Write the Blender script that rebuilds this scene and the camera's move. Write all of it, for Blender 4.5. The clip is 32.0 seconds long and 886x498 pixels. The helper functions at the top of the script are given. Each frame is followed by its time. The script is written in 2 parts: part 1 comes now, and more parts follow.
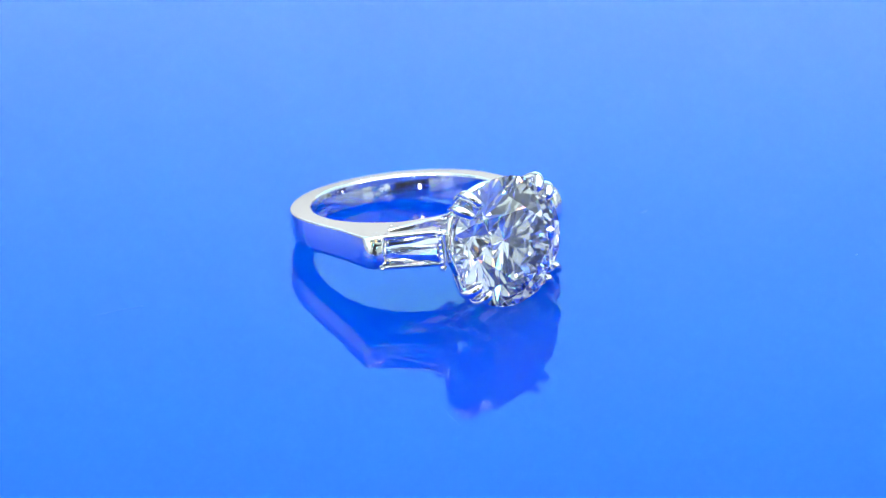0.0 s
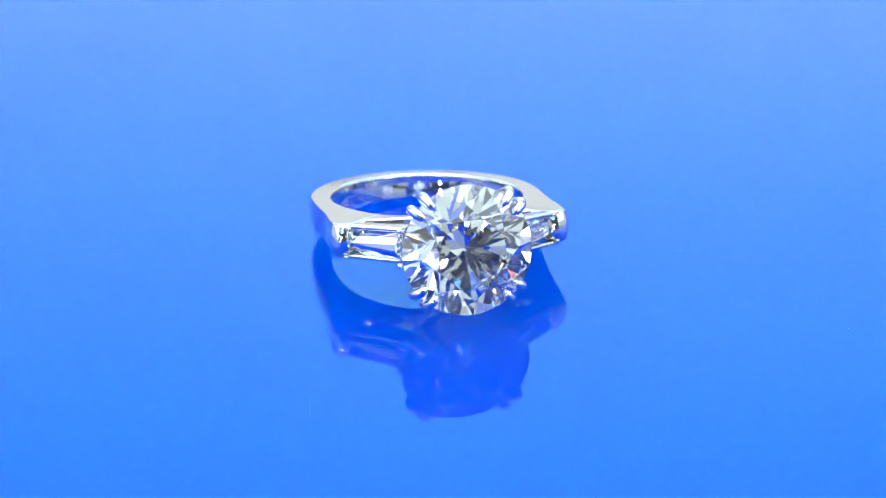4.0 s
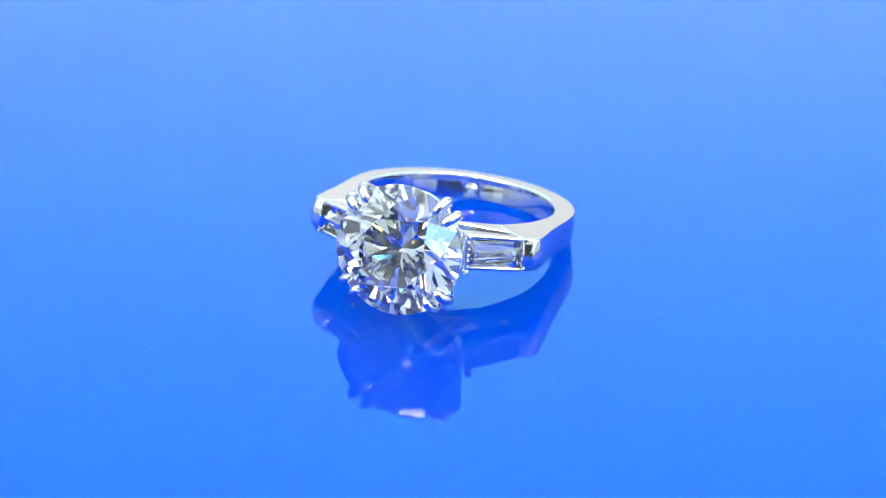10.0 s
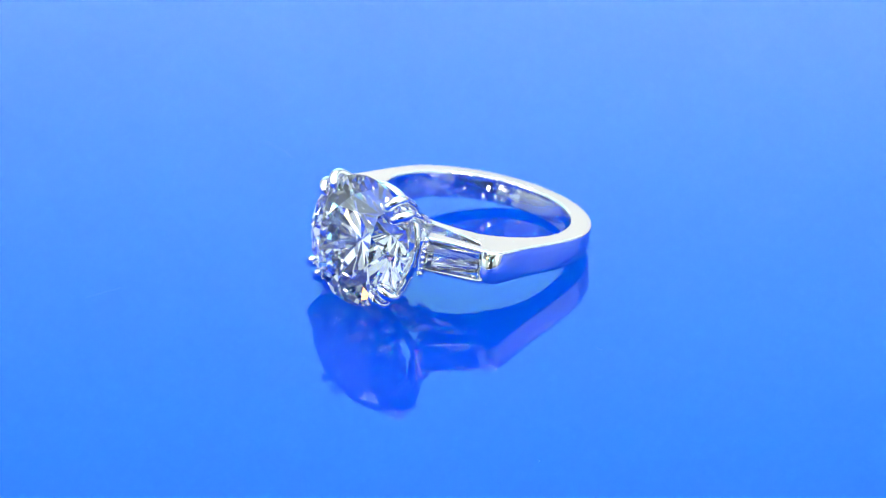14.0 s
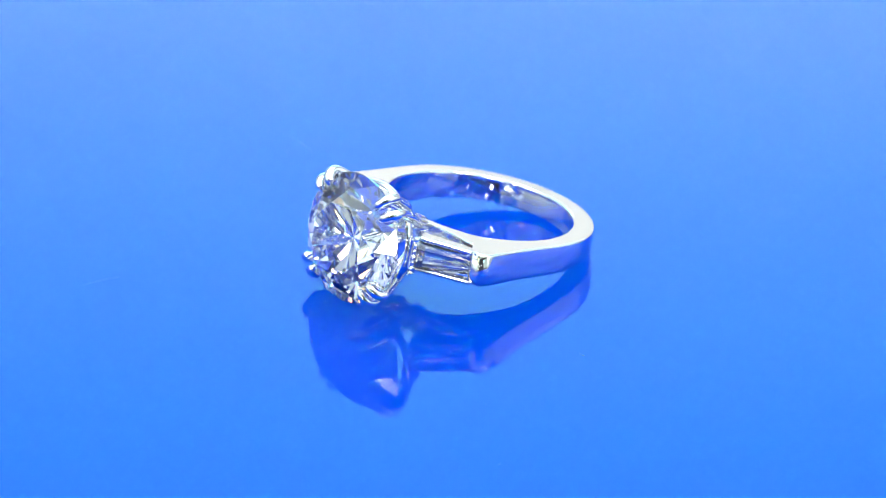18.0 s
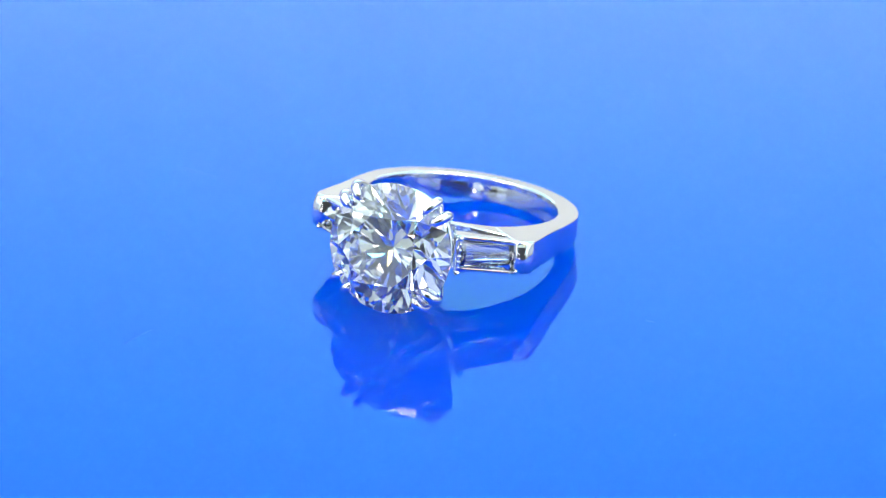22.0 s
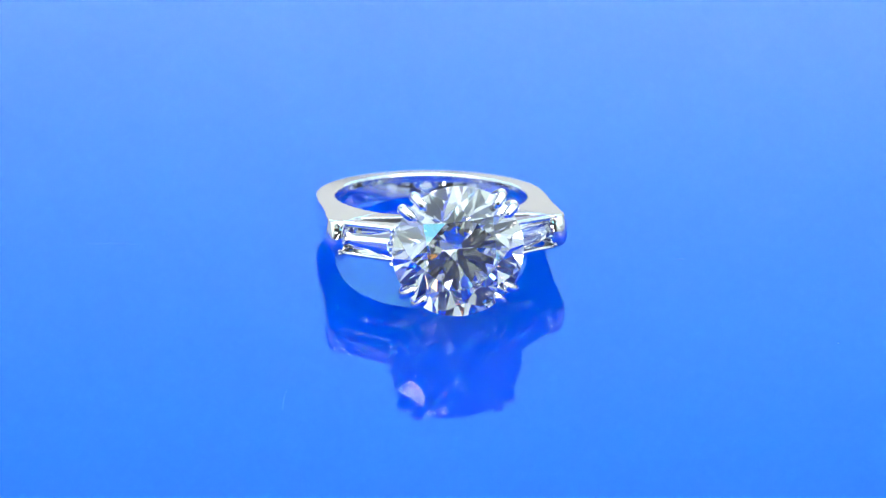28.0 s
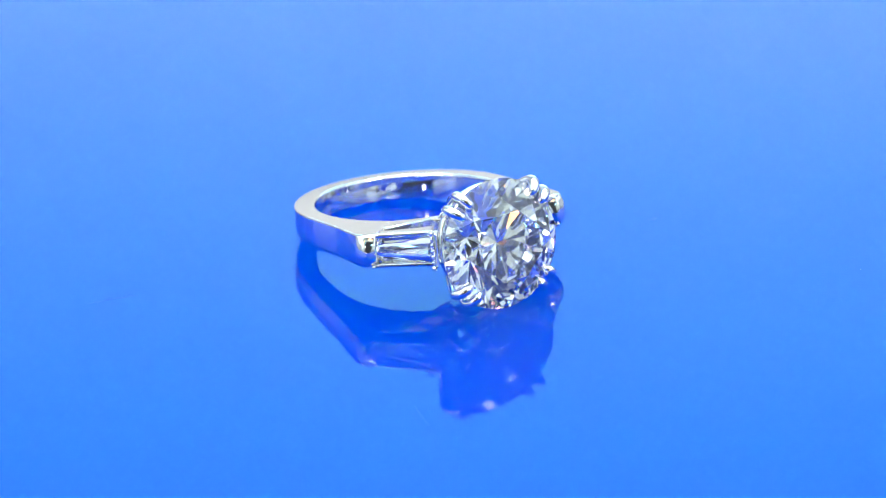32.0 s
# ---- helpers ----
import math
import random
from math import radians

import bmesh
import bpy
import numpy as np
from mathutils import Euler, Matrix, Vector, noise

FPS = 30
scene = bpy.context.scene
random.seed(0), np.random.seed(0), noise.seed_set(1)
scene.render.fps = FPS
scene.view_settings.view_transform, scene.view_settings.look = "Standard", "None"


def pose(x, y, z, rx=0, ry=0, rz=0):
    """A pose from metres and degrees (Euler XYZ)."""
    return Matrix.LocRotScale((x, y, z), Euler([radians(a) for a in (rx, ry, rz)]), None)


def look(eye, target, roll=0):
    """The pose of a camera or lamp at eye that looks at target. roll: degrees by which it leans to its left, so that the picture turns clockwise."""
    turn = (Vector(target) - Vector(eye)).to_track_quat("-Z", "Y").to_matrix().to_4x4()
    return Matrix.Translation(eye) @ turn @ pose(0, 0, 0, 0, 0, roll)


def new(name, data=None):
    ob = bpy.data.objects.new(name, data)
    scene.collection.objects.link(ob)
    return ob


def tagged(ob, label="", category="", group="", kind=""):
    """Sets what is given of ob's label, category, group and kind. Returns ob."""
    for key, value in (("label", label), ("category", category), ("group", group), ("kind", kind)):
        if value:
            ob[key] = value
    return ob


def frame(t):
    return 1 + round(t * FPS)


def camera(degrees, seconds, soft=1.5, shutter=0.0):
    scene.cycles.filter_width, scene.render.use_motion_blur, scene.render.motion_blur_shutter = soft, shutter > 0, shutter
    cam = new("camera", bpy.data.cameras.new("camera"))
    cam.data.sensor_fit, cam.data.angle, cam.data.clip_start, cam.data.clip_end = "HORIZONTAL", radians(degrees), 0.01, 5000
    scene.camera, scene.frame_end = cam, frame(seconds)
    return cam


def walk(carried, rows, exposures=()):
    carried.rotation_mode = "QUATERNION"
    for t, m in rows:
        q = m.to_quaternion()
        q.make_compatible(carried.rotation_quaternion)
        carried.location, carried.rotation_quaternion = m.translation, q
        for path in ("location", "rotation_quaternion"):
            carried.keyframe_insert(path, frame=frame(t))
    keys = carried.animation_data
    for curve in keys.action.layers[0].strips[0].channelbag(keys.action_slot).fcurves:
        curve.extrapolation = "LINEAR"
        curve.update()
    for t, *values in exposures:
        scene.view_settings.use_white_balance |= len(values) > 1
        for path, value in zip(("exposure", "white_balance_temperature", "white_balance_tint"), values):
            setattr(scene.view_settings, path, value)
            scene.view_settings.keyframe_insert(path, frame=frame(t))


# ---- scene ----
# All sizes of the ring are given in millimetres and brought to metres by MM.
MM = 0.001

# ---- camera: it stands still, a long lens a forearm away from the ring ----
cam = camera(14.0, 32.0, soft=1.1)
EYE = (0.000876, -0.292047, 0.138744)
AIM = (0.000876, 0.000483, 0.001025)
cam.data.dof.use_dof = True
cam.data.dof.focus_distance, cam.data.dof.aperture_fstop = 0.309, 45.0
walk(cam, [(0, look(EYE, AIM, 0.374)), (32.0, look(EYE, AIM, 0.374))])


def turn_at(t):
    """The turntable's angle in degrees: an even turn, back again from 16.4 s on."""
    return 37.0 - 5.7 * t if t < 16.4 else 37.0 - 5.7 * 16.4 + 5.7 * (t - 16.4)


TIMES = [0, 2, 4, 6, 8, 10, 12, 14, 15.5, 16.2, 16.4, 16.6, 17.3, 19, 21, 23, 25, 27, 29, 31, 32]

# ---- world and lamps: an invented, unseen light tent with a ring of small lights overhead, dark towards the camera ----
world = bpy.data.worlds.new("world")
world.use_nodes = True
world.node_tree.nodes["Background"].inputs["Color"].default_value = (0.9, 0.95, 1.0, 1)
world.node_tree.nodes["Background"].inputs["Strength"].default_value = 0.02
scene.world = world


def area_lamp(name, eye, target, w, h, watts, colour=(1, 1, 1)):
    data = bpy.data.lights.new(name, "AREA")
    data.shape, data.size, data.size_y, data.energy, data.color = "RECTANGLE", w, h, watts, colour
    ob = new(name, data)
    ob.matrix_world = look(eye, target)
    return ob


# the broad lamps are added fill, mirrored in metal and stones
area_lamp("fill_top", (0.0, 0.0, 0.70), (0, 0.0, 0), 0.90, 0.80, 1.2, (0.85, 1.0, 0.95))
LED_TINTS = ((0.95, 1.0, 0.94), (1.0, 0.94, 0.84), (0.9, 1.0, 1.0))
for k in range(12):
    a = radians(30 * k + 9)
    area_lamp("led_overhead", (0.31 * math.cos(a), 0.31 * math.sin(a), 0.625), (0, 0, 0), 0.05, 0.05, 1.35, LED_TINTS[k % 3])
area_lamp("fill_left", (-0.44, -0.12, 0.42), (0, 0, 0.01), 0.46, 0.30, 0.45, (0.8, 1.0, 0.96))
area_lamp("fill_right", (0.44, -0.12, 0.42), (0, 0, 0.01), 0.46, 0.30, 0.45, (0.8, 1.0, 0.96))
area_lamp("fill_front", (0.0, -0.46, 0.46), (0, 0, 0.01), 0.90, 0.26, 0.66, (0.8, 1.0, 0.95))
# added lamp that brightens the unseen backdrop for the plate to mirror
area_lamp("backdrop_wash", (0.05, 0.27, 0.09), (0.05, 0.5, 0.16), 0.62, 0.03, 3.8, (1.0, 0.94, 0.95))
area_lamp("led_low", (-0.115, -0.42, 0.03), (0, 0, 0.0), 0.02, 0.02, 0.03, (1.0, 0.97, 0.92))
# unseen white fill lamps, added either side of the dark opening for the camera
for side in (1, -1):
    area_lamp("fill_panel_front", (0.37 * side, -0.42, 0.13), (0, 0, 0.01), 0.30, 0.24, 0.15, (0.84, 1.0, 0.95))
    area_lamp("led_low", (0.12 * side, -0.56, 0.12), (0, 0, 0.0), 0.016, 0.016, 0.05, (1.0, 1.0, 0.96))
# added side fill, brightens the stone when it faces sideways
area_lamp("fill_panel_left", (-0.57, -0.15, 0.24), (0, -0.15, 0.1), 0.9, 0.2, 0.40, (0.8, 1.0, 0.98))
area_lamp("fill_panel_right", (0.57, -0.15, 0.24), (0, -0.15, 0.1), 0.9, 0.2, 0.40, (0.8, 1.0, 0.98))
for x, y, z in ((-0.13, -0.34, 0.34), (0.24, -0.2, 0.5), (-0.2, -0.5, 0.17)):
    area_lamp("led_spot", (x, y, z), (0, 0, 0.0), 0.03, 0.03, 0.09, (1.0, 0.97, 0.92))
# unseen tinted lamps, added to imitate the spectral fire of the stones
for x, y, z, colour in (
    (0.16, -0.36, 0.30, (1.0, 0.45, 0.12)), (-0.30, -0.36, 0.26, (1.0, 0.8, 0.3)), (0.34, -0.24, 0.28, (1.0, 0.3, 0.32)), (-0.38, -0.16, 0.34, (1.0, 0.5, 0.18)),
    (0.24, -0.46, 0.20, (0.3, 0.75, 1.0)), (-0.08, -0.42, 0.42, (1.0, 0.62, 0.25)), (0.10, -0.20, 0.6, (1.0, 0.75, 0.4)),
    (-0.45, -0.32, 0.2, (1.0, 0.4, 0.55)), (0.45, -0.36, 0.15, (1.0, 0.8, 0.25)), (-0.14, -0.52, 0.3, (0.25, 0.8, 1.0)), (0.2, -0.3, 0.5, (1.0, 0.35, 0.15)),
):
    area_lamp("fire_tint_lamp", (x, y, z), (0, 0, 0.0), 0.045, 0.045, 0.03, colour)
scene.view_settings.exposure = 0.0
# light runs many times to and fro inside the stones
scene.cycles.max_bounces, scene.cycles.transmission_bounces, scene.cycles.glossy_bounces = 24, 24, 12
scene.cycles.caustics_reflective = False

# ---- materials ----


def material(name):
    m = bpy.data.materials.new(name)
    m.use_nodes = True
    nodes, links = m.node_tree.nodes, m.node_tree.links
    return m, nodes, links, nodes["Principled BSDF"]


def wear(nodes, links, bsdf, scale, low, high, bump=0.0, bump_scale=1.0):
    """Uneven gloss, and a fine relief, at real size."""
    pos = nodes.new("ShaderNodeTexCoord")
    tex = nodes.new("ShaderNodeTexNoise")
    tex.inputs["Scale"].default_value, tex.inputs["Detail"].default_value = scale, 4
    links.new(pos.outputs["Object"], tex.inputs["Vector"])
    ramp = nodes.new("ShaderNodeMapRange")
    ramp.inputs["From Min"].default_value, ramp.inputs["From Max"].default_value = 0.3, 0.7
    ramp.inputs["To Min"].default_value, ramp.inputs["To Max"].default_value = low, high
    links.new(tex.outputs["Fac"], ramp.inputs["Value"])
    links.new(ramp.outputs["Result"], bsdf.inputs["Roughness"])
    if bump:
        fine = nodes.new("ShaderNodeTexNoise")
        fine.inputs["Scale"].default_value, fine.inputs["Detail"].default_value = bump_scale, 3
        links.new(pos.outputs["Object"], fine.inputs["Vector"])
        b = nodes.new("ShaderNodeBump")
        b.inputs["Strength"].default_value, b.inputs["Distance"].default_value = bump, 0.0002
        links.new(fine.outputs["Fac"], b.inputs["Height"])
        links.new(b.outputs["Normal"], bsdf.inputs["Normal"])


def metal_material():
    m, nodes, links, bsdf = material("polished_platinum")
    bsdf.inputs["Base Color"].default_value = (0.87, 0.87, 0.85, 1)
    bsdf.inputs["Metallic"].default_value = 1.0
    wear(nodes, links, bsdf, 600, 0.03, 0.07, 0.02, 900)
    return m


def rough_metal_material():
    """Metal left as cast, its colour darkened to stand for the shade in the slit."""
    m, nodes, links, bsdf = material("shaded_rough_platinum")
    bsdf.inputs["Base Color"].default_value = (0.22, 0.21, 0.20, 1)
    bsdf.inputs["Metallic"].default_value = 1.0
    wear(nodes, links, bsdf, 900, 0.3, 0.5, 0.15, 2500)
    return m


def gem_material():
    m, nodes, links, bsdf = material("diamond")
    nodes.remove(bsdf)
    g = nodes.new("ShaderNodeBsdfGlass")
    g.inputs["IOR"].default_value, g.inputs["Roughness"].default_value = 2.417, 0.0
    links.new(g.outputs[0], nodes["Material Output"].inputs["Surface"])
    return m


def acrylic_material():
    """Opal blue acrylic: light spreads a little way inside it, under a mirror-smooth face."""
    m, nodes, links, bsdf = material("blue_acrylic")
    bsdf.inputs["Base Color"].default_value = (0.0001, 0.0255, 0.29, 1)
    bsdf.inputs["IOR"].default_value = 1.2
    bsdf.inputs["Subsurface Weight"].default_value = 1.0
    bsdf.inputs["Subsurface Radius"].default_value = (1, 2.5, 1)
    bsdf.inputs["Subsurface Scale"].default_value = 0.15
    wear(nodes, links, bsdf, 30, 0.0, 0.004)
    return m


def plain_material(name, colour, rough=0.8):
    m, nodes, links, bsdf = material(name)
    bsdf.inputs["Base Color"].default_value = (*colour, 1)
    wear(nodes, links, bsdf, 12, rough - 0.1, rough + 0.1, 0.1, 400)
    return m


def light_graded_sheet():
    """Unseen backdrop, light falloff put into its colour: lavender at the foot, pale cyan above."""
    m, nodes, links, bsdf = material("light_graded_blue")
    pos = nodes.new("ShaderNodeTexCoord")
    split = nodes.new("ShaderNodeSeparateXYZ")
    links.new(pos.outputs["Object"], split.inputs[0])
    span = nodes.new("ShaderNodeMapRange")
    span.inputs["From Min"].default_value, span.inputs["From Max"].default_value = 0.165, 0.27
    links.new(split.outputs["Z"], span.inputs["Value"])
    # the two colours imitate the change of light up the backdrop
    ramp = nodes.new("ShaderNodeValToRGB")
    ramp.color_ramp.elements[0].color, ramp.color_ramp.elements[1].color = (0.35, 0.67, 0.88, 1), (0.23, 0.92, 0.98, 1)
    links.new(span.outputs["Result"], ramp.inputs["Fac"])
    links.new(ramp.outputs["Color"], bsdf.inputs["Base Color"])
    wear(nodes, links, bsdf, 12, 0.7, 0.9, 0.1, 400)
    return m


METAL, ROUGH_METAL, GEM, ACRYLIC = metal_material(), rough_metal_material(), gem_material(), acrylic_material()
BACKDROP = light_graded_sheet()
WHITE = plain_material("white_fabric", (0.82, 0.82, 0.81))
CARD = plain_material("grey_card", (0.19, 0.22, 0.28))
REFLECTOR = plain_material("grey_reflector", (0.135, 0.148, 0.138))
SIDE = plain_material("light_grey_fabric", (0.36, 0.40, 0.41))
DARK = plain_material("dark_cloth", (0.012, 0.013, 0.014))
LINT = plain_material("lint", (0.03, 0.05, 0.12))

# ---- mesh helpers ----


def part(name, bm, mat, parent, label="", smooth=True):
    me = bpy.data.meshes.new(name)
    bmesh.ops.recalc_face_normals(bm, faces=bm.faces)
    for f in bm.faces:
        f.smooth = smooth
    bm.to_mesh(me)
    bm.free()
    me.materials.append(mat)
    ob = new(name, me)
    ob.parent = parent
    if label:
        tagged(ob, label)
    return ob


def spline(knots, values, at):
    """A smooth curve through the values (rows) at the knots, by cubic pieces that don't overshoot."""
    k, v = np.asarray(knots, float), np.asarray(values, float)
    v = v.reshape(len(k), -1)
    d = np.diff(v, axis=0) / np.diff(k)[:, None]
    s = np.zeros_like(v)
    s[0], s[-1] = d[0], d[-1]
    same = d[:-1] * d[1:] > 0
    s[1:-1] = np.where(same, 2 * d[:-1] * d[1:] / np.where(same, d[:-1] + d[1:], 1), 0)
    i = np.clip(np.searchsorted(k, at, side="right") - 1, 0, len(k) - 2)
    h = np.diff(k)[i][:, None]
    u = ((at - k[i]) / np.diff(k)[i])[:, None]
    return (2 * u**3 - 3 * u**2 + 1) * v[i] + (u**3 - 2 * u**2 + u) * h * s[i] + (3 * u**2 - 2 * u**3) * v[i + 1] + (u**3 - u**2) * h * s[i + 1]


def catmull(points, n):
    """n points on a smooth curve through the given ones."""
    p = [Vector(q) for q in points]
    p = [2 * p[0] - p[1]] + p + [2 * p[-1] - p[-2]]
    out = []
    for j in range(n):
        x = j * (len(p) - 3) / (n - 1)
        i = min(int(x), len(p) - 4)
        u = x - i
        a, b, c, d = p[i : i + 4]
        out.append(0.5 * (2 * b + (c - a) * u + (2 * a - 5 * b + 4 * c - d) * u * u + (3 * b - a - 3 * c + d) * u**3))
    return out


def loft(rings, closed=False):
    """A skin over rings of equally many points, with flat ends."""
    bm = bmesh.new()
    rows = [[bm.verts.new(p * MM if isinstance(p, Vector) else Vector(p) * MM) for p in ring] for ring in rings]
    n = len(rows[0])
    for a, b in list(zip(rows, rows[1:])) + ([(rows[-1], rows[0])] if closed else []):
        for j in range(n):
            bm.faces.new((a[j], a[(j + 1) % n], b[(j + 1) % n], b[j]))
    if not closed:
        bm.faces.new(rows[0][::-1])
        bm.faces.new(rows[-1])
    return bm


def tube(path, radii, sides=14, flat=1.0, up=Vector((0, 0, 1))):
    """A round bar along a path, tapering by the radii; flat squeezes it across."""
    rings = []
    for i, p in enumerate(path):
        along = (path[min(i + 1, len(path) - 1)] - path[max(i - 1, 0)]).normalized()
        side = along.cross(up).normalized()
        over = side.cross(along)
        rings.append([p + float(radii[i]) * (math.cos(a) * side + flat * math.sin(a) * over) for a in (2 * math.pi * k / sides for k in range(sides))])
    return loft(rings)


def ends(n, r, tip=1.0):
    """Radii of a bar of n stations with rounded ends."""
    return [r * math.sqrt(max(0.02, 1 - max(0.0, (abs(2 * i / (n - 1) - 1) - (1 - tip)) / tip) ** 2)) for i in range(n)]


def rounded(wide, high, r, low=None, dome=0.0, top=None, inner=0.0):
    """A rounded rectangle from 0 to wide and from -high/2 to high/2, with close loops beside its corners.
    low, top: the radii of the outer lower and upper corners; dome, inner: how far the outer and the inner face swell."""
    pts, low, top = [], low or r, top or r
    for cx, cy, sx, sy, a0, q in ((wide, high / 2, 1, 1, 0, top), (0, high / 2, -1, 1, 90, r), (0, -high / 2, -1, -1, 180, r), (wide, -high / 2, 1, -1, 270, low)):
        cx, cy = cx - sx * q, cy - sy * q
        arc = [(cx + q * math.cos(radians(a0 + a)), cy + q * math.sin(radians(a0 + a))) for a in (0, 22.5, 45, 67.5, 90)]
        b, e = radians(a0 - 90), radians(a0 + 180)
        pts += [(arc[0][0] + 0.3 * r * math.cos(b), arc[0][1] + 0.3 * r * math.sin(b))] + arc + [(arc[4][0] + 0.3 * r * math.cos(e), arc[4][1] + 0.3 * r * math.sin(e))]
        if (sx, sy) == (-1, 1):
            pts += [(0, (high / 2 - 1.5 * r) * (1 - k / 3)) for k in range(7)]
    pts += [(wide, pts[-1][1] * (1 - k / 4) + pts[0][1] * k / 4) for k in (1, 2, 3)]
    return [(u + (dome * (1 - (2 * v / high) ** 2) if u > 0.6 * wide else -inner * (1 - (2 * v / high) ** 2) if u < 0.4 * wide else 0), v) for u, v in pts]


def band(stations, r=0.13, low=None, dome=None, top=None, inner=0.0):
    """A bar in the ring's plane. Each station: inner x, z, outer x, z, lower y, upper y. dome, top: the swell of its outer face and the radius of its upper edge at a height z."""
    rings = []
    for xi, zi, xo, zo, lo, hi in stations:
        wide = math.hypot(xo - xi, zo - zi)
        dx, dz = (xo - xi) / wide, (zo - zi) / wide
        rings.append([Vector((xi + dx * u, (lo + hi) / 2 + v, zi + dz * u)) for u, v in rounded(wide, hi - lo, min(r, wide / 3), low, dome(zo) if dome else 0.0, min(top(zo), wide / 2) if top else None, inner)])
    return loft(rings)


def cut_gem(planes, box):
    """A convex stone: a block, cut by planes (normal, point)."""
    bm = bmesh.new()
    bmesh.ops.create_cube(bm, size=1.0, matrix=box)
    for n, p in planes:
        geom = bm.verts[:] + bm.edges[:] + bm.faces[:]
        got = bmesh.ops.bisect_plane(bm, geom=geom, dist=1e-5, plane_co=p, plane_no=n, clear_outer=True)
        edges = [e for e in got["geom_cut"] if isinstance(e, bmesh.types.BMEdge)]
        if len(edges) > 2:
            bmesh.ops.contextual_create(bm, geom=edges)
    bmesh.ops.remove_doubles(bm, verts=bm.verts, dist=1e-4)
    return bm


def to_metres(bm, m=Matrix.Identity(4)):
    bm.transform(Matrix.Scale(MM, 4) @ m)
    return bm


def plane_at(azimuth, slope, radius, height):
    """A plane that faces outwards at an azimuth, leans by slope degrees from level, and passes a radius at a height."""
    a, s = radians(azimuth), radians(slope)
    out = Vector((math.cos(a), math.sin(a), 0))
    return (out * math.sin(abs(s)) + Vector((0, 0, math.cos(s) if slope > 0 else -math.cos(s))), out * radius + Vector((0, 0, height)))


# ---- setting ----


def wall(name, size, at, mat, label):
    bm = bmesh.new()
    bmesh.ops.create_cube(bm, size=1.0, matrix=Matrix.Translation(at) @ Matrix.Diagonal((*size, 1)))
    ob = part(name, bm, mat, None, smooth=False)
    tagged(ob, label, "wall", kind="structure")
    return ob


def build_floor():
    """The table top: a slab with a round well, in which the turntable lies flush."""
    n, bm = 96, bmesh.new()
    well, edge = [], []
    for k in range(n):
        a = 2 * math.pi * (k + 0.5) / n
        c, s = math.cos(a), math.sin(a)
        well.append((0.203 * c, 0.203 * s))
        reach = min(0.598 / abs(c), (0.478 if s > 0 else 0.638) / abs(s))
        edge.append((reach * c, reach * s))
    loops = [[bm.verts.new((x, y, z)) for x, y in ring] for ring, z in ((well, -0.06), (well, -0.002), (edge, -0.002), (edge, -0.08))]
    for a, b in zip(loops, loops[1:]):
        for k in range(n):
            bm.faces.new((a[k], a[(k + 1) % n], b[(k + 1) % n], b[k]))
    bm.faces.new(loops[0])
    bm.faces.new(loops[-1][::-1])
    tagged(part("floor", bm, ACRYLIC, None, smooth=False), "glossy blue acrylic table top round the turntable", "table top", kind="structure")


build_floor()
# unseen walls, cards and roof, added only to bounce light and be mirrored
wall("wall_back", (1.24, 0.02, 0.74), (0, 0.49, 0.35), CARD, "unseen blue-grey back wall added to shape the reflections")
wall("backdrop", (0.42, 0.004, 0.19), (0, 0.474, 0.245), BACKDROP, "unseen pale blue sheet added at the back for the plate to mirror")
wall("reflector_card", (1.1, 0.004, 0.146), (0, 0.455, 0.072), REFLECTOR, "unseen low grey card added to brighten the ring's rim")
wall("wall_left", (0.02, 1.12, 0.74), (-0.61, -0.08, 0.35), SIDE, "unseen light grey side wall added to brighten the stones")
wall("wall_right", (0.02, 1.12, 0.74), (0.61, -0.08, 0.35), SIDE, "unseen light grey side wall added to brighten the stones")
wall("wall_front", (1.24, 0.02, 0.74), (0, -0.65, 0.35), DARK, "unseen dark front wall added to darken the reflections")
wall("ceiling", (1.24, 1.16, 0.02), (0, -0.08, 0.73), WHITE, "unseen white roof added to bounce light")


def light_grid(eye, target, w, h, n, thick, label):
    """Unseen dark slats, added to divide the face of a soft light."""
    m = look(eye, target) @ Matrix.Translation((0, 0, -0.02))
    bm = bmesh.new()
    for k in range(n):
        x = w * ((k + 0.5) / n - 0.5)
        bmesh.ops.create_cube(bm, size=1.0, matrix=m @ Matrix.Translation((x, 0, 0)) @ Matrix.Diagonal((thick, h, 0.006, 1)))
    for z in (-h / 6, h / 6):
        bmesh.ops.create_cube(bm, size=1.0, matrix=m @ Matrix.Translation((0, z, -0.007)) @ Matrix.Diagonal((w, thick, 0.006, 1)))
    tagged(part("light_grid", bm, DARK, None, smooth=False), label, "light grid", kind="structure")


# breaks up the front lamp so that the facets gain contrast
light_grid((0.0, -0.46, 0.46), (0, 0, 0.01), 0.92, 0.28, 9, 0.022, "unseen dark slats added before the front fill lamp for contrast in the stones")


def build_plate():
    bm = bmesh.new()
    profile = [(0.0, -0.0599), (0.198, -0.0599), (0.2, -0.058), (0.2, -0.0006), (0.1994, 0.0), (0.0, 0.0)]
    n = 160
    rows = []
    for r, z in profile[1:-1]:
        rows.append([bm.verts.new((r * math.cos(2 * math.pi * k / n), r * math.sin(2 * math.pi * k / n), z)) for k in range(n)])
    for a, b in zip(rows, rows[1:]):
        for k in range(n):
            bm.faces.new((a[k], a[(k + 1) % n], b[(k + 1) % n], b[k]))
    bm.faces.new(rows[0][::-1])
    bm.faces.new(rows[-1])
    ob = part("turntable", bm, ACRYLIC, None, smooth=False)
    return tagged(ob, "round turntable of glossy bright blue acrylic, mirror-smooth", "turntable")


plate = build_plate()

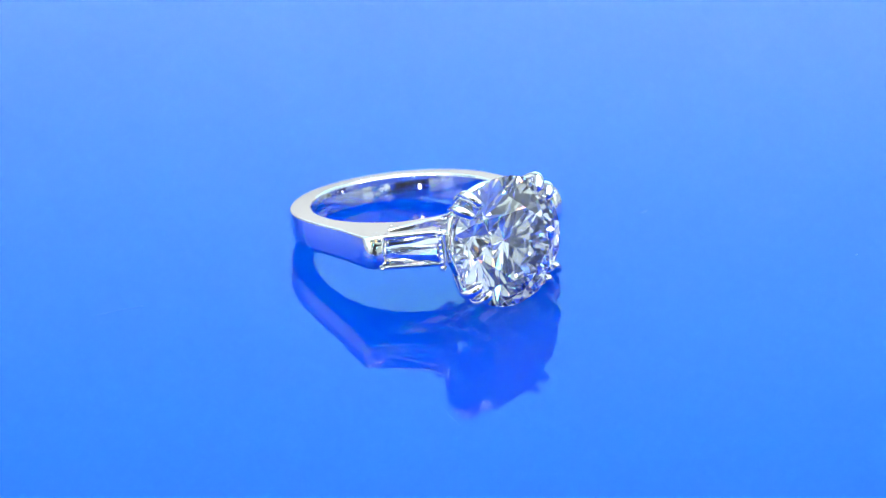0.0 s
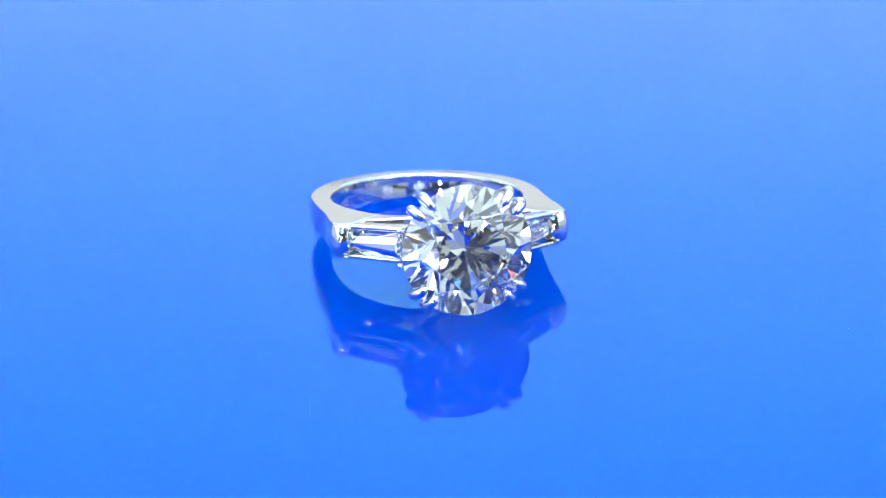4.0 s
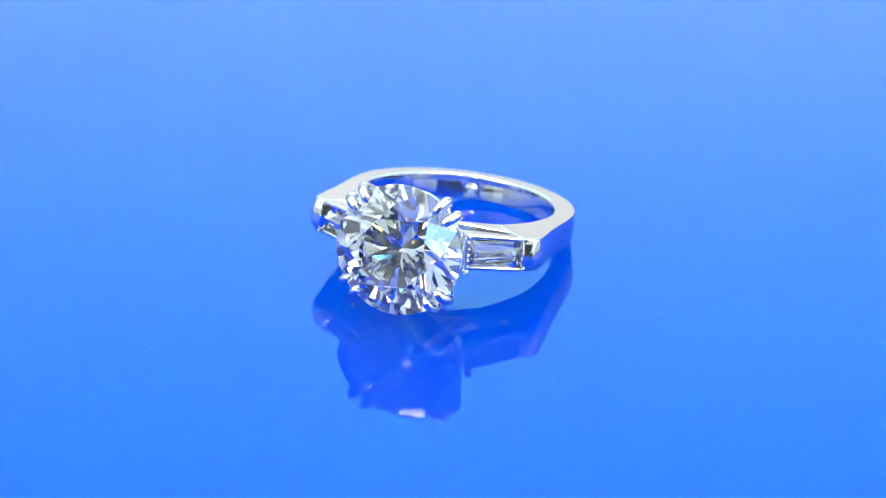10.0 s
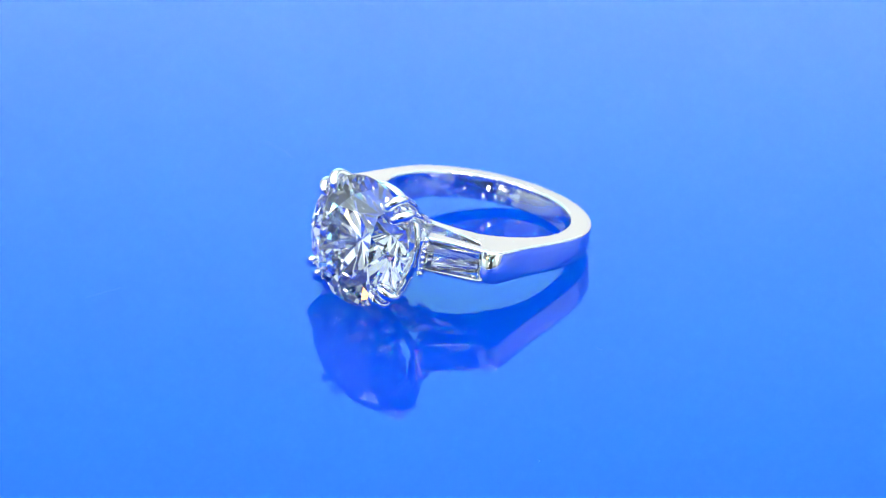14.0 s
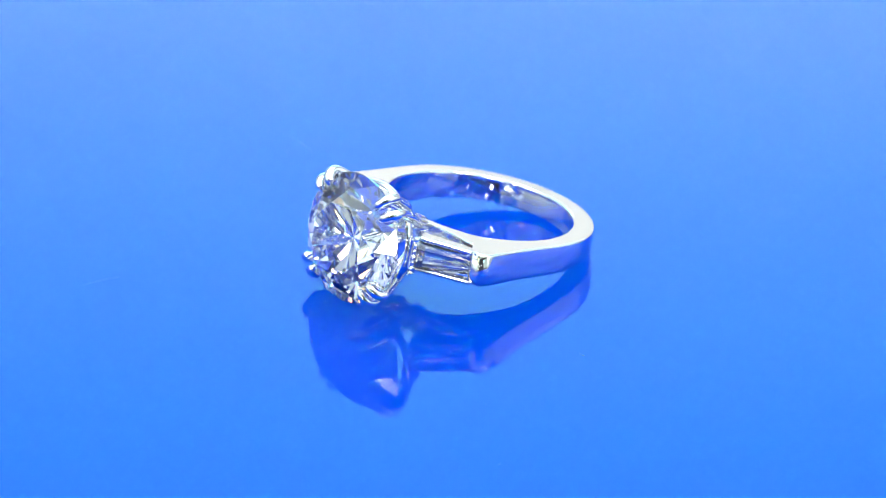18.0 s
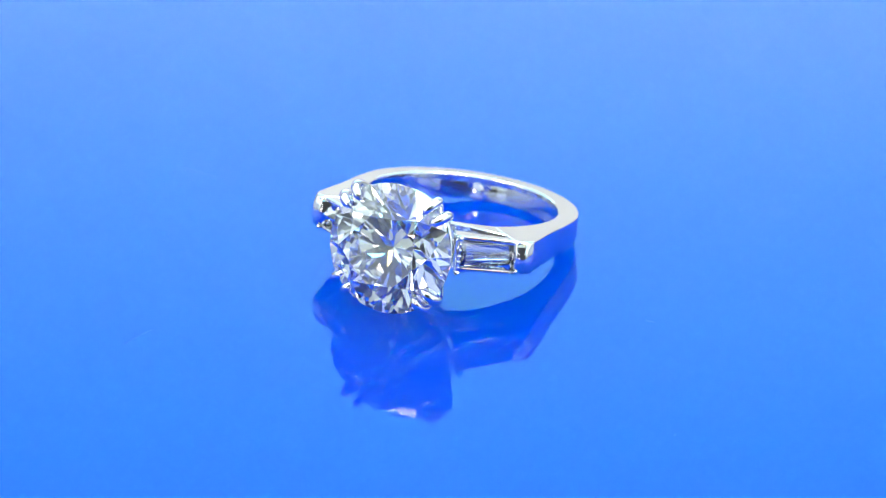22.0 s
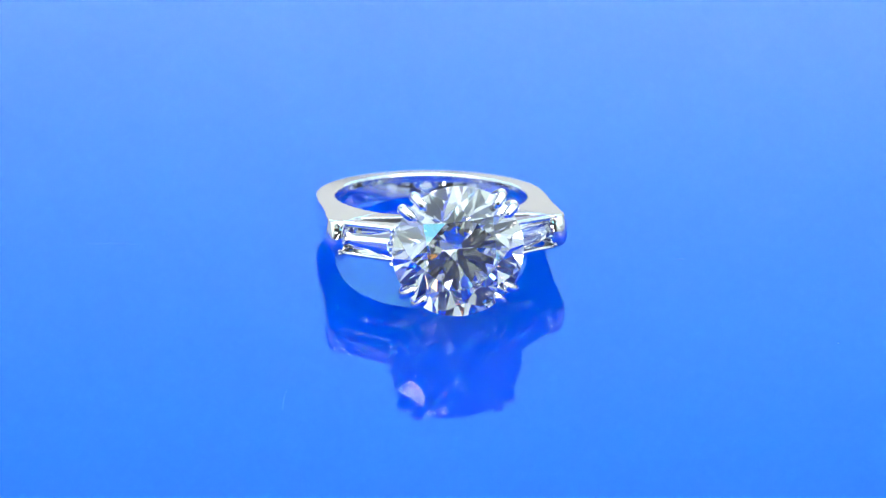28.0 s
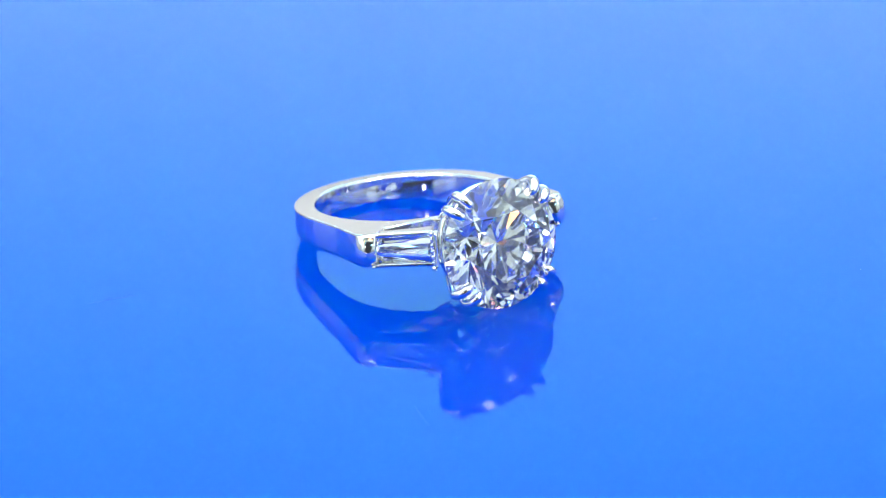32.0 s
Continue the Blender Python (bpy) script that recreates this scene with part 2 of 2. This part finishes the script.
# ---- the ring ----
# In the ring's own space x runs across the shoulders, y along the finger and z out through the large stone.
RING_BASE = Matrix.Translation((0.565 * MM, 4.635 * MM, 2.50 * MM)) @ pose(0, 0, 0, 90 - 12.65, 0, 0) @ pose(0, 0, 0, 0, 0, -1.41)
ring = new("engagement_ring")
ring.empty_display_size = 0.01
tagged(ring, "polished platinum ring with a large round diamond and two baguettes", "ring")


LEAN = -0.013  # the band stands a touch askew to the head
SHIFT = 0.04


def both_sides(right):
    """Stations of the right half, and of the left half mirrored, then leant and shifted as the band is."""
    rows = right + [(-a, b, -c, d, lo, hi) for a, b, c, d, lo, hi in right[-2::-1]]
    return [(a + SHIFT, b, c + SHIFT, d, lo + LEAN * (a + c) / 2, hi + LEAN * (a + c) / 2) for a, b, c, d, lo, hi in rows]


def build_shank():
    # angle from the stone, inner radius, outer x, outer z, lower y
    rows = [
        (42.8, 8.4, 9.2, 9.52, -0.75), (43.6, 8.4, 9.5, 9.46, -1.08), (46.2, 8.43, 10.12, 9.2, -1.3), (49.0, 8.45, 10.45, 8.65, -1.36), (52.5, 8.48, 10.5, 7.6, -1.3), (58, 8.52, 10.5, 6.3, -1.22),
        (65, 8.57, 10.4, 4.8, -1.15), (72, 8.62, 10.4, 3.4, -1.09), (80, 8.66, 10.42, 1.9, -1.05), (92, 8.68, 10.4, -0.4, -0.98), (100, 8.67, 10.28, -1.9, -0.85), (106, 8.64, 10.08, -3.0, -0.74),
        (120, 8.6, 9.1, -5.25, -0.52), (150, 8.6, 5.2, -9.05, -0.3), (180, 8.6, 0, -10.4, -0.22),
    ]
    at = np.concatenate([np.linspace(42.8, 60, 30)[:-1], np.linspace(60, 180, 52)])
    got = spline([q[0] for q in rows], [q[1:2] + (math.hypot(q[2], q[3]), math.degrees(math.atan2(q[2], q[3]))) + q[4:] for q in rows], at)
    right = []
    for a, (ri, ro, b, lo) in zip(at, got):
        a, b = radians(a), radians(b)
        xi, zi, xo, zo = ri * math.sin(a), ri * math.cos(a), ro * math.sin(b), ro * math.cos(b)
        right.append((xi, zi, xo, zo, lo, 1.68 - 0.025 * ((zi + zo) / 2 - 6)))
    return part("shank", band(both_sides(right), 0.14, 0.42, lambda z: 0.10 + 0.32 * min(1.0, max(0.0, (z - 5.5) / 3.0)) ** 2, None, 0.05), METAL, ring, "polished platinum band, flared at the shoulders")


def build_bridge():
    half = [(6.8, 5.1, 8.25, 7.6), (5.9, 5.95, 7.3, 8.0), (4.95, 6.5, 5.3, 8.12), (3.6, 7.1, 3.7, 8.16), (1.9, 7.55, 2.0, 8.2), (0, 7.7, 0, 8.25)]
    at = np.linspace(0, 5, 26)
    got = spline(range(6), half, at)
    return part("gallery_bridge", band(both_sides([(a, b, c, d, -1.1 - 0.2 * c / 8, 1.6) for a, b, c, d in got]), 0.14), METAL, ring)


def build_rail(side, top):
    outer, inner = ((9.6, 9.35), (4.95, 12.3)), ((8.75, 8.55), (3.95, 10.7))
    stations = []
    for k in range(9):
        u = k / 8
        y = (1.2 + 0.02 * u, 1.62 + 0.0 * u) if top else (-1.42 - 0.18 * u, -1.06 - 0.14 * u)
        lean = LEAN * side * (9 - 5 * u) * (1 - u)
        q = [inner[0][j] * (1 - u) + inner[1][j] * u for j in (0, 1)] + [outer[0][j] * (1 - u) + outer[1][j] * u for j in (0, 1)]
        stations.append((side * q[0] + SHIFT * (1 - u), q[1], side * q[2] + SHIFT * (1 - u), q[3], y[0] + lean, y[1] + lean))
    return part("channel_rail", band(stations, 0.17), METAL, ring)


def build_channel_wall(side):
    """The wall of a baguette's channel towards the finger."""
    a, b = Vector((8.42, 0, 8.12)), Vector((3.7, 0, 10.15))
    stations = []
    for k in range(7):
        p = a.lerp(b, k / 6)
        stations.append((side * p.x, p.z, side * (p.x + 0.11), p.z + 0.25, 0.75, 1.3))
    # rough metal with the slit's shade put into its colour
    return part("channel_wall", band(stations, 0.06), ROUGH_METAL, ring, "dull unpolished channel wall, darkened for the shade in the slit")


def build_end_bar(side, x, z, lo, hi, r):
    n = 15
    path = [Vector((side * (x - 0.12 * math.cos(math.pi * (i / (n - 1) - 0.5))), lo + (hi - lo) * i / (n - 1), z + 0.1 * math.cos(math.pi * (i / (n - 1) - 0.5)))) for i in range(n)]
    return part("end_bar", tube(path, ends(n, r, 0.25)), METAL, ring)


def build_collet_plate(side):
    """The small wall of the head that closes the inner end of a baguette's channel."""
    outline = [(4.55, 11.0), (4.95, 10.7), (5.55, 12.55), (5.2, 13.05)]
    cx, cz = sum(p[0] for p in outline) / 4, sum(p[1] for p in outline) / 4
    rings = [[Vector((side * (cx + (x - cx) * k), y, cz + (z - cz) * k)) for x, z in outline] for y, k in ((-1.62, 0.8), (-1.5, 1.0), (1.38, 1.0), (1.5, 0.8))]
    return part("collet_plate", loft(rings), METAL, ring, smooth=False)


def build_bead(side, x, y, z, r, parent):
    bm = bmesh.new()
    bmesh.ops.create_uvsphere(bm, u_segments=16, v_segments=10, radius=r)
    bm.transform(Matrix.Translation((side * x, y, z)) @ Matrix.Diagonal((1, 1, 1.25, 1)))
    return part("bead", to_metres(bm), METAL, parent)


STONE_R, GIRDLE_Z = 5.76, 14.97


def build_diamond():
    r, half = STONE_R, 0.16
    top = half + 0.44 * r * math.tan(radians(34.5))
    planes = [(Vector((0, 0, 1)), Vector((0, 0, top)))]
    for k in range(64):
        a = 2 * math.pi * k / 64
        out = Vector((math.cos(a), math.sin(a), 0))
        planes.append((out, out * r))
    for k in range(8):
        planes.append(plane_at(45 * k + 22.5, 34.5, r, half))
        planes.append(plane_at(45 * k + 22.5, -40.8, r, -half))
        planes.append(plane_at(45 * k, 21.3, 0.56 * r * math.cos(radians(22.5)), top))
    for k in range(16):
        planes.append(plane_at(22.5 * k + 11.25, 40.7, r * math.cos(radians(11.25)), half))
        planes.append(plane_at(22.5 * k + 11.25, -41.95, r * math.cos(radians(11.25)), -half))
    bm = cut_gem(planes, Matrix.Diagonal((14, 14, 14, 1)))
    return part("diamond", to_metres(bm, Matrix.Translation((-0.04, -0.12, GIRDLE_Z)) @ pose(0, 0, 0, 0, 0, 4)), GEM, ring, "large clear round brilliant-cut diamond", smooth=False)


def build_baguette(side):
    # local: x along the stone from the shoulder to the head, y along the finger, z outwards
    a, b = Vector((9.4, 0.08, 9.15)), Vector((5.6, -0.05, 12.6))
    along = (b - a).normalized()
    length = (b - a).length
    out = Vector((-along.z, 0, along.x)) * -1
    if out.x < 0:
        out = -out
    m = Matrix((along, out.cross(along), out)).transposed().to_4x4()
    m.translation = a
    taper = math.atan2(0.3, length)
    planes = []

    def facets(slope, inset, z, sides):
        s = radians(slope)
        up = math.cos(s) if slope > 0 else -math.cos(s)
        long = ((Vector((-math.sin(taper), math.cos(taper), 0)), Vector((0, 1.0 - inset, z))), (Vector((-math.sin(taper), -math.cos(taper), 0)), Vector((0, -1.0 + inset, z))))
        short = ((Vector((-1, 0, 0)), Vector((inset, 0, z))), (Vector((1, 0, 0)), Vector((length - inset, 0, z))))
        for v, p in long if sides else short:
            planes.append((v * math.sin(abs(s)) + Vector((0, 0, up)), p))

    facets(90, 0.0, 0, True)
    facets(90, 0.0, 0, False)
    for slope, inset, z in ((-52, 0.0, -0.84), (-43, 0.2, -1.096), (-34, 0.4, -1.282), (-26, 0.6, -1.417), (-18, 0.8, -1.515)):
        facets(slope, inset, z, True)
    for slope, inset, z in ((-80, 0.0, -0.60),):
        facets(slope, inset, z, False)
    for slope, inset, z in ((60, 0.0, -0.84), (50, 0.2, -0.494), (40, 0.4, -0.256), (30, 0.6, -0.088), (20, 0.8, 0.027)):
        facets(slope, inset, z, True)
    for slope, inset, z in ((66, 0.0, -0.36), (42, 0.13, -0.03)):
        facets(slope, inset, z, False)
    planes.append((Vector((0, 0, 1)), Vector((0, 0, 0.1))))
    bm = cut_gem(planes, Matrix.Translation((length / 2, 0, 0)) @ Matrix.Diagonal((8, 6, 6, 1)))
    bm.transform(m)
    if side < 0:
        bm.transform(Matrix.Diagonal((-1, 1, 1, 1)))
    return part("baguette", to_metres(bm), GEM, ring, "clear tapered baguette-cut side diamond", smooth=False)


def build_prong(sx, sy, inner, parent):
    """A claw: from the bridge, along the stone's underside, round its edge and onto the crown."""
    az = math.atan2(4.64, 3.70) if inner else math.atan2(3.62, 4.71)
    c, s = math.cos(az), math.sin(az)
    foot = (1.0, 1.2, 7.7) if inner else (1.6, 1.0, 7.7)
    path = [
        foot, (0.45 * foot[0] + 0.55 * 3.9 * c, 0.45 * foot[1] + 0.55 * 3.9 * s, 10.2), (4.6 * c, 4.6 * s, 12.2), (5.65 * c, 5.65 * s, 13.85), (6.08 * c, 6.08 * s, 14.65),
        (6.08 * c, 6.08 * s, 15.15), (5.8 * c, 5.8 * s, 15.58), (5.3 * c, 5.3 * s, 15.85), (5.05 * c, 5.05 * s, 15.88), (4.75 * c, 4.75 * s, 15.98),
    ]
    n = 40
    pts = catmull([(sx * x, sy * y, z) for x, y, z in path], n)
    r = spline([0, 7, 14, 19, 22, 25, 28, 31, 34, 37, 39], [0.5, 0.5, 0.5, 0.48, 0.47, 0.46, 0.45, 0.41, 0.34, 0.22, 0.06], np.arange(n, dtype=float))[:, 0]
    return part("prong", tube(pts, r, 16, 1.0, Vector((-sy * s, sx * c, 0.05))), METAL, parent)


def build_basket():
    rings = []
    for k in range(72):
        a = 2 * math.pi * k / 72
        out = Vector((math.cos(a), math.sin(a), 0))
        rings.append([out * (4.75 + 0.24 * math.cos(b)) + Vector((0, 0, 12.7 + 0.42 * math.sin(b))) for b in (2 * math.pi * j / 12 for j in range(12))])
    return part("basket_ring", loft(rings, True), METAL, ring)


build_shank()
build_bridge()
for side in (1, -1):
    for top in (True, False):
        build_rail(side, top)
    build_channel_wall(side)
    shoulder_bar = build_end_bar(side, 9.85 + 0.2 * (side < 0), 9.0, -1.2, 1.42, 0.26)
    collet = build_collet_plate(side)
    build_end_bar(side, 5.45, 12.65, -1.6, 1.55, 0.24)
    for k in range(7):
        build_bead(side, 5.62 - 0.04 * abs(k - 3), 1.5 - 3.1 * k / 6, 12.82 - 0.04 * abs(k - 3), 0.28 if k in (0, 6) else 0.17, collet)
    for k in range(6):
        build_bead(side, 9.62, 1.42 - 2.62 * k / 5, 9.36, 0.2 if k in (0, 5) else 0.16, shoulder_bar)
    build_baguette(side)
basket = build_basket()
for sx in (1, -1):
    for sy in (1, -1):
        for inner in (True, False):
            build_prong(sx, sy, inner, basket)
build_diamond()

# ---- lint and fine scratches on the plate ----


def build_lint(name, points, r, label, category):
    pts = catmull([(x, y, r * 0.9) for x, y in points], 12)
    ob = part(name, tube(pts, ends(12, r, 0.5), 6), LINT, None)
    return tagged(ob, label, category)


specks = [
    build_lint("lint", [(21.7, -2.8), (22.0, -3.0), (22.3, -2.9), (22.5, -2.95)], 0.02, "short dark speck of lint lying on the blue acrylic", "lint"),
    build_lint("hair", [(-30.4, 8.5), (-28.0, 8.2), (-25.7, 7.7)], 0.009, "fine faint hair lying on the blue acrylic", "hair"),
    build_lint("hair", [(-16.9, -26.5), (-16.6, -24.6), (-16.1, -22.8)], 0.009, "fine faint hair lying on the blue acrylic", "hair"),
    build_lint("dust_speck", [(31.58, -21.45), (31.65, -21.4), (31.72, -21.42)], 0.035, "tiny dark dust speck lying on the blue acrylic", "dust"),
]


def motions():
    for thing in [plate, *specks]:
        walk(thing, [(t, pose(0, 0, 0, 0, 0, turn_at(t))) for t in TIMES])
    walk(ring, [(t, pose(0, 0, 0, 0, 0, turn_at(t)) @ RING_BASE) for t in TIMES])


motions()
